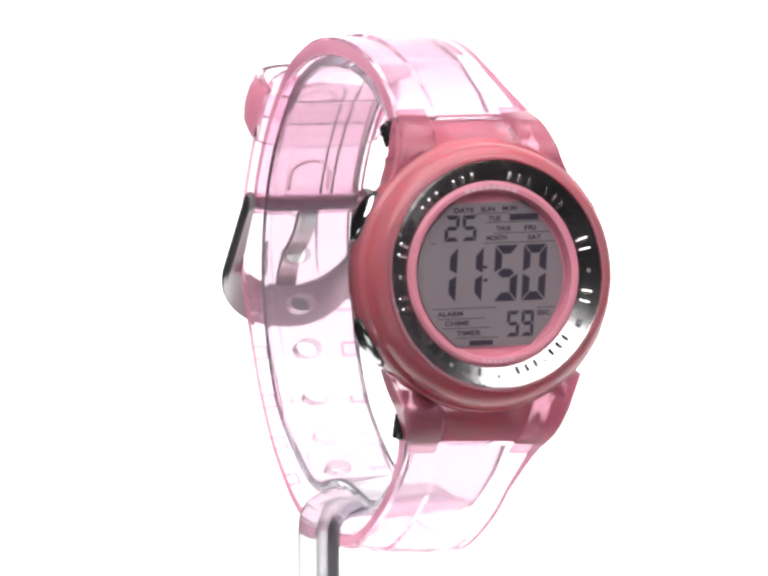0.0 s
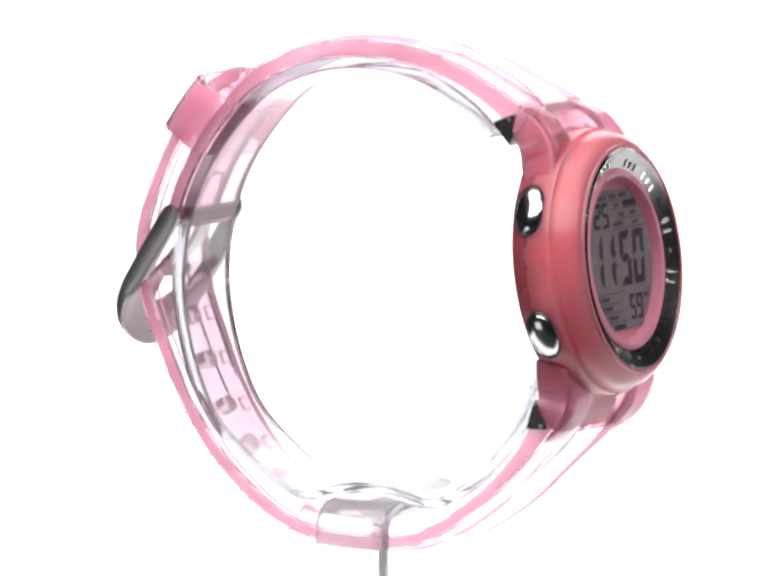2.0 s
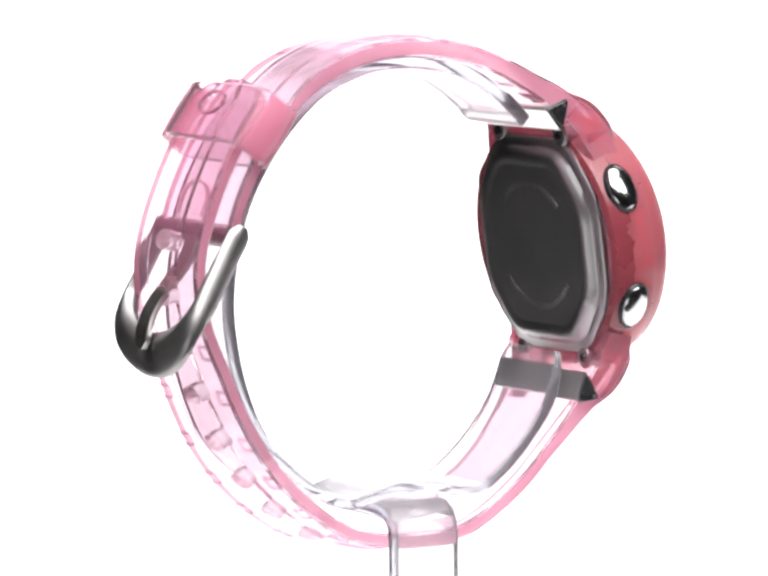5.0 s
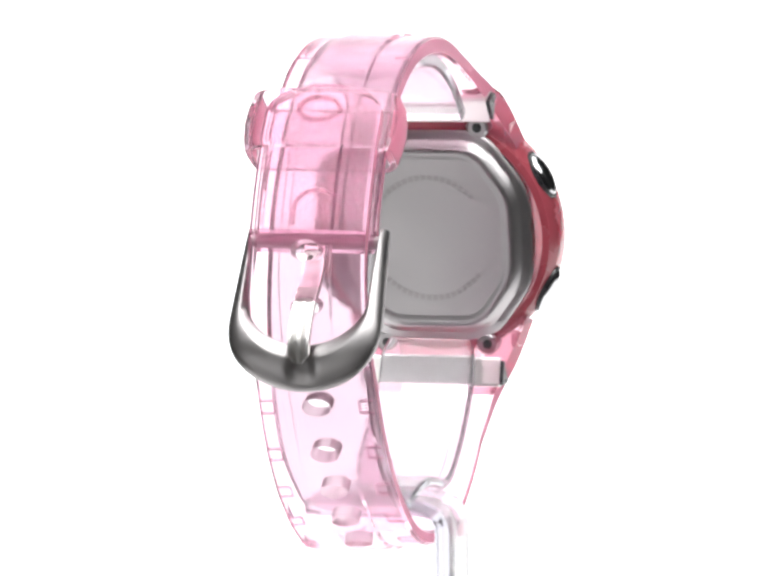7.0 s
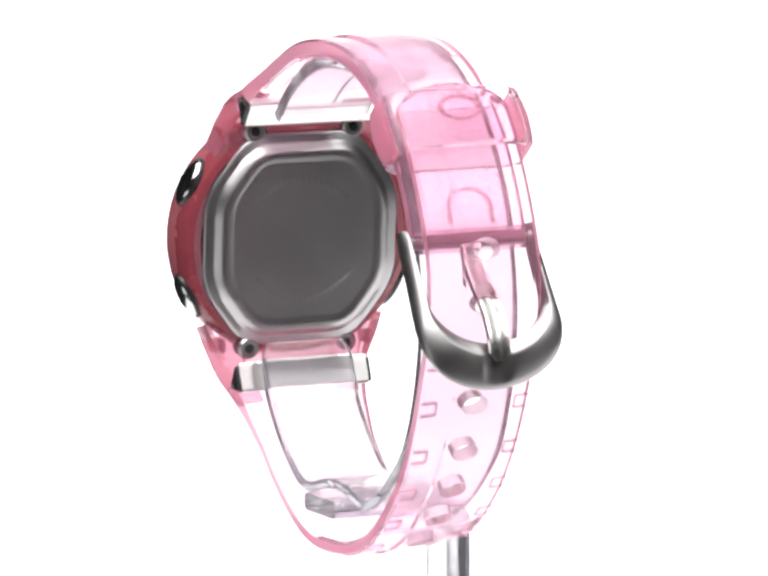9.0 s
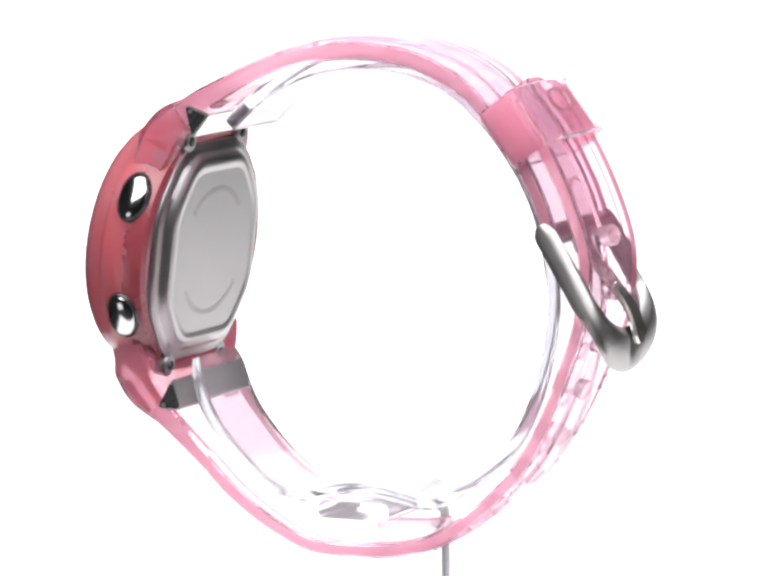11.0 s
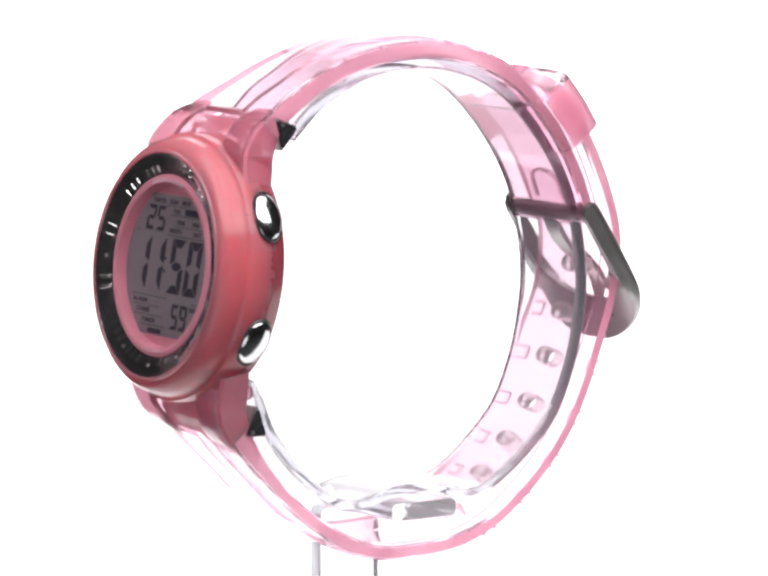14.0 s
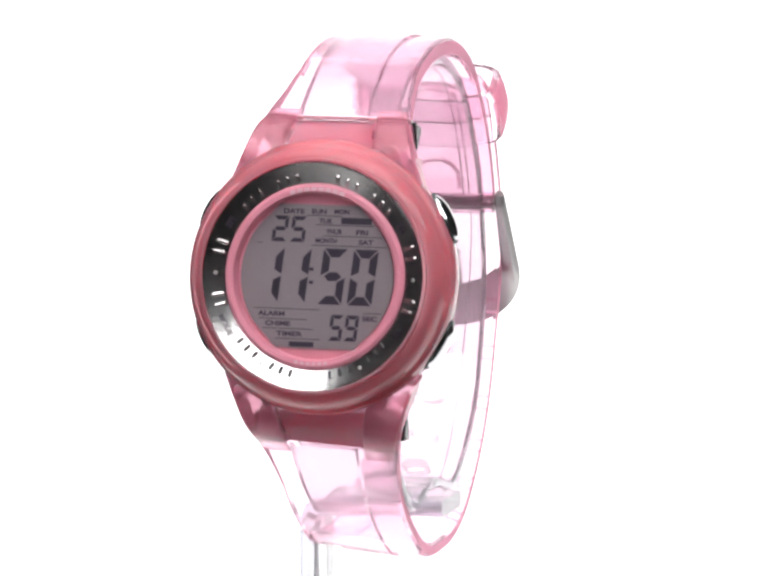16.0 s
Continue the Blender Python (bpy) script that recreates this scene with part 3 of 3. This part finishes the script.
def strip(path, side, s0, s1, x0, x1, h0, h1):
    """A raised rail along a strap; edges and heights are given by length."""
    rows = np.linspace(s0, s1, 14)
    v, f = [], []
    for i, s in enumerate(rows):
        k = min(1.0, 0.3 + i / 4, 0.3 + (13 - i) / 7)
        a, b, lo, hi = x0(s), x1(s), h0(s), h0(s) + (h1(s) - h0(s)) * k
        e = 0.3 * (1 if b > a else -1)
        v += [path.place(s, x, h, side) for x, h in ((a, lo), (a, hi - 0.25), (a + e, hi), (b - e, hi), (b, hi - 0.25), (b, lo))]
    for i in range(13):
        f += [(6 * i + k, 6 * i + (k + 1) % 6, 6 * i + 6 + (k + 1) % 6, 6 * i + 6 + k) for k in range(6)]
    return v, f + [tuple(range(6)), tuple(78 + k for k in range(6))]


# clear rails on both sides of the deep pink middle of each strap end
for path, side, wide, stop, holder in ((TOP, -1, wide_top, END_TOP, end_top), (LOW, 1, wide_low, END_LOW, end_low)):
    for sx in (-1, 1):
        link_mesh("side_rail", *strip(path, side, 1.6, stop + 2.2, lambda s: sx * 0.55 * wide(s), lambda s: sx * (wide(s) - 0.35), lambda s: thick(s) - 0.3, lambda s: thick(s) + 0.7),
                  RAIL, holder, "clear pink side rail")


def across(outline, x0, x1, name, material, parent=watch, label=""):
    """A bar across the watch with the outline (forward, up)."""
    n = len(outline)
    v = [(x, -a, z) for x in (X0 + x0, X0 + x1) for a, z in outline]
    f = [tuple(range(n)), tuple(range(n, 2 * n))] + [(i, (i + 1) % n, n + (i + 1) % n, n + i) for i in range(n)]
    return link_mesh(name, v, f, material, parent, label, smooth=False)


def rounded(tri, r=0.5, n=4):
    out = []
    for i, p in enumerate(tri):
        p, a, b = Vector(p), Vector(tri[i - 1]), Vector(tri[(i + 1) % len(tri)])
        d0, d1 = (a - p).normalized() * r, (b - p).normalized() * r
        for k in range(n):
            t = k / (n - 1)
            q = (p + d0) * (1 - t) ** 2 + p * 2 * t * (1 - t) + (p + d1) * t * t
            out.append((q.x, q.y))
    return out


for tri, pin in ((((21.3, 19.4), (25.1, 20.7), (23.9, 16.0)), (24.06, 19.74)), (((25.3, -21.5), (29.0, -21.5), (26.8, -17.2)), (27.8, -20.85))):
    link = across(rounded(tri), -9.7, 9.7, "lug_bar", SATIN, label="polished steel bar between strap and case")
    mid = [sum(p[k] for p in tri) / 3 for k in (0, 1)]
    small = [[mid[k] + 0.82 * (p[k] - mid[k]) for k in (0, 1)] for p in tri]
    for x0, x1 in ((-10.25, -9.705), (9.705, 10.25)):
        across(rounded(small, 0.4), x0, x1, "end_cap", BLACK, link)
    for x0, x1 in ((-10.4, -10.255), (10.255, 10.4)):
        across([(pin[0] + 0.3 * math.cos(w), pin[1] + 0.3 * math.sin(w)) for w in np.radians(range(0, 360, 36))], x0, x1, "pin", STEEL, link)


# small moulded steps between case and strap ends
for outline, holder in ((((26.9, 12.9), (31.2, 13.1), (30.9, 15.9), (26.9, 15.7)), end_top), (((28.9, -14.3), (33.0, -14.4), (32.3, -16.4), (28.8, -16.2)), end_low)):
    for x0, x1 in ((-11.7, -10.8), (10.8, 11.7)):
        across(rounded(outline, 0.7), x0, x1, "moulded_step", RAIL, holder)


# ---- buckle and keeper ----
def buckle():
    way = Path([(-27.6, 7.4), (-28.6, 5.9), (-31.1, 2.2), (-33.7, -1.8), (-35.8, -5.2), (-36.8, -8.6), (-36.7, -12.6)])
    outer, inner = [], []
    L = way.length
    for i in range(15):
        outer.append((-9.6 - 0.7 * i / 15, i * 0.60 * L / 15))
        inner.append((-8.4 + 0.3 * i / 15, i * 0.46 * L / 15))
    for i in range(49):
        w = math.pi * i / 48
        outer.append((-10.3 * math.cos(w), 0.60 * L + 0.40 * L * math.sin(w) ** 0.85))
        inner.append((-8.1 * math.cos(w), 0.46 * L + 0.27 * L * math.sin(w) ** 1.05))
    for i in range(14, -1, -1):
        outer.append((9.6 + 0.7 * i / 15, i * 0.60 * L / 15))
        inner.append((8.4 - 0.3 * i / 15, i * 0.46 * L / 15))
    verts, faces, n = [], [], len(outer)
    profile = [(0.0, -0.6), (0.0, -0.1), (0.05, 0.2), (0.2, 0.55), (0.45, 0.86), (0.68, 1.0), (0.75, 0.98), (0.95, 0.45), (1.0, 0.2), (1.0, -0.7), (0.8, -1.0), (0.2, -1.0)]
    for (xo, so), (xi, si) in zip(outer, inner):
        low = max(0.0, (so - 0.55 * L) / (0.45 * L))
        deep, proud = 1.7 - 1.1 * low, 1.35 - 0.25 * low
        # rounded where the arms meet the pivot; a notch where the prong rests
        if so < 1.7:
            blunt = math.sqrt(max(0.2, 1 - (1 - so / 1.7) ** 2))
            deep, proud = deep * blunt, proud * blunt
        notch = max(0.0, 1 - (xi / 1.7) ** 4) if so > 0.8 * L else 0.0
        for k, h in profile:
            s = so + (si - so) * k
            if h > 0 and k > 0.4:
                h *= 1 - 0.75 * notch
            verts.append(way.place(s, xo + (xi - xo) * k, h * (proud if h > 0 else deep), -1))
    m = len(profile)
    for i in range(n - 1):
        for k in range(m):
            faces.append((i * m + k, i * m + (k + 1) % m, (i + 1) * m + (k + 1) % m, (i + 1) * m + k))
    faces += [tuple(range(m)), tuple((n - 1) * m + k for k in range(m))]
    body = link_mesh("buckle", verts, faces, STEEL, watch, "brushed steel rounded buckle")
    across([(-28.5 + 0.85 * math.cos(w), 6.0 + 0.85 * math.sin(w)) for w in np.radians(range(0, 360, 30))], -9.4, 9.4, "pivot_bar", STEEL, body)
    pin = Path([(-28.6, 6.6), (-29.8, 3.2), (-32.2, 0.4), (-34.8, -1.4), (-36.8, -3.8), (-37.9, -6.4), (-38.2, -8.6)])
    link_mesh("prong", *band(pin, -1, 0.0, pin.length, ramp((0, 1.5), (100, 1.5)), ramp((0, 0.4), (100, 0.4)), ramp((0, 0.4), (100, 0.4)), ridge=(1.0, 1.2), tip=1.4), SATIN, body, "polished steel prong")


buckle()
# the strap's end is moulded round the buckle's pivot
across([(-28.5 + 1.5 * math.cos(w), 6.0 + 1.5 * math.sin(w)) for w in np.radians(range(0, 360, 20))], -7.9, 7.9, "strap_loop", STRAP, upper)


def keeper():
    """A loop that holds the strap's tail: rounded tube with flared ears."""
    c = np.array((-23.5, 20.0))
    d = np.array((-0.62, -0.785))      # along the strap, downwards
    n = np.array((-0.785, 0.62))       # out of the loop
    verts, faces = [], []
    rows, m = [-4.4, -4.1, -2, 0, 2, 4.1, 4.4], 40
    for k, s in enumerate(rows):
        for inner in (0, 1):
            for i in range(m):
                w = 2 * math.pi * i / m
                e = 0.42
                cx, cy = math.copysign(abs(math.cos(w)) ** e, math.cos(w)), math.copysign(abs(math.sin(w)) ** e, math.sin(w))
                flare = 0.9 * abs(cx) ** 6 * math.cos(s / 4.4 * 1.4)
                lip = 0.25 if k in (0, len(rows) - 1) else 0.0
                hx, hy = (9.0 + 0.7 * flare, 3.05) if inner else (9.8 + flare - lip, 3.95 - lip)
                p = c + d * s + n * (cy * hy)
                verts.append((X0 + cx * hx, -p[0], p[1]))
    for k in range(len(rows) - 1):
        for i in range(m):
            j = (i + 1) % m
            a, b = k * 2 * m, (k + 1) * 2 * m
            faces += [(a + i, a + j, b + j, b + i), (a + m + i, a + m + j, b + m + j, b + m + i)]
    for a in (0, (len(rows) - 1) * 2 * m):
        faces += [(a + i, a + (i + 1) % m, a + m + (i + 1) % m, a + m + i) for i in range(m)]
    loop = link_mesh("keeper", verts, faces, PALECLEAR, watch, "clear pink plastic strap keeper")
    tinted_edges(loop, 9.3)
    ov = [(3.1 * k * math.cos(w), 1.95 * k * math.sin(w), h) for k, h in ((1.0, -0.2), (0.97, 0.25), (0.84, 0.25), (0.78, -0.2)) for w in np.radians(range(0, 360, 15))]
    of = [(j * 24 + i, j * 24 + (i + 1) % 24, ((j + 1) % 4) * 24 + (i + 1) % 24, ((j + 1) % 4) * 24 + i) for j in range(4) for i in range(24)]
    pv = []
    for x, y, h in ov:
        p = c - d * (y + 1.0) + n * (4.0 + h)
        pv.append((X0 + x, -p[0], p[1]))
    link_mesh("oval_rim", pv, of, RAIL, loop)


keeper()


def arch():
    """A raised arch moulded round the prong's slot."""
    v, f, n, s0 = [], [], 24, TOP.near(-27.2, 9.6)
    for i in range(n):
        w = math.pi * i / (n - 1)
        for r in (1.0, 1.0, 0.86, 0.86):
            k = len(v) % 4
            v.append(TOP.place(s0 - 2.6 * r * math.sin(w) + (2.0 if i in (0, n - 1) else 0.0), 3.2 * r * math.cos(w), 1.5 if k in (0, 3) else 1.95, -1))
    for i in range(n - 1):
        f += [(4 * i + k, 4 * i + (k + 1) % 4, 4 * i + 4 + (k + 1) % 4, 4 * i + 4 + k) for k in range(4)]
    f += [(0, 1, 2, 3), (4 * n - 4, 4 * n - 3, 4 * n - 2, 4 * n - 1)]
    link_mesh("arch_rim", v, f, RAIL, upper)


arch()

# ---- the clear stand: a flat post, bent over into a tab that carries a springy cuff ----
stand = tagged(new("display_stand"), "clear acrylic watch stand with flat post and cuff", "stand")


def post():
    line = [(-10.2, FLOOR + 0.2), (-10.2, -60.0), (-10.2, -37.0), (-10.0, -35.4), (-9.3, -34.2), (-8.0, -33.5), (-6.2, -33.3), (0, -33.3), (9.0, -33.3)]
    verts, faces = [], []
    prof = [(-5.3, -0.5), (-5.05, -0.95), (-4.6, -1.2), (4.6, -1.2), (5.05, -0.95), (5.3, -0.5), (5.3, 0.5), (5.05, 0.95), (4.6, 1.2), (-4.6, 1.2), (-5.05, 0.95), (-5.3, 0.5)]
    for i, (x, z) in enumerate(line):
        p, q = Vector(line[max(i - 1, 0)]), Vector(line[min(i + 1, len(line) - 1)])
        d = (q - p).normalized()
        nx, nz = -d.y, d.x
        verts += [(X0 + x + nx * h, -a, z + nz * h) for a, h in prof]
    m = len(prof)
    for i in range(len(line) - 1):
        faces += [(i * m + k, i * m + (k + 1) % m, (i + 1) * m + (k + 1) % m, (i + 1) * m + k) for k in range(m)]
    faces += [tuple(range(m)), tuple((len(line) - 1) * m + k for k in range(m))]
    ob = link_mesh("post", verts, faces, ACRYLIC, stand, "flat clear acrylic post bent at the top")
    # the narrow sides' dark refraction comes from this tint
    ob.data.materials.append(CUFFEDGE)
    for f in ob.data.polygons:
        if abs(f.normal.y) > 0.6:
            f.material_index = 1


post()
CUFF = Path([(25.2, -14.0), (22.6, -20.6), (19.4, -25.0), (16.2, -28.2), (12.4, -30.9), (9.2, -31.5), (6.4, -30.9), (3.2, -30.2), (0, -30.0), (-3.2, -30.3), (-6.2, -31.0), (-9.2, -31.6), (-12.8, -30.4),
             (-17.2, -27.3), (-22.2, -22.4), (-25.2, -16.4), (-27.0, -9.6), (-27.5, -2.1), (-25.5, 7.6), (-21.0, 15.6), (-14.3, 22.4),
             (-6.7, 25.7), (0.9, 26.3), (8.0, 25.0), (14.5, 21.6), (19.0, 17.6)])
cuff_out = ramp((0, 1.0), (6, 1.9), (26, 1.4), (45, 1.4), (60, 1.9), (150, 1.9), (165, 1.0))
cuff = link_mesh("cuff", *band(CUFF, 1, 0.0, CUFF.length, ramp((0, 5.8), (2, 6.8), (200, 6.8)), cuff_out, ramp((0, 0.1), (200, 0.1)), ridge=(4.0, 5.0)), CUFFCLEAR, stand, "springy clear plastic cuff inside the strap")
tinted_edges(cuff, 5.0, CUFFEDGE)


def motions():
    turns = [(0.5 * k, pose(0, 0, 0, 0, 0, TURN0 + TURN_RATE * 0.5 * k)) for k in range(33)]
    walk(watch, [(t, m @ LEAN) for t, m in turns])
    walk(stand, turns)


motions()
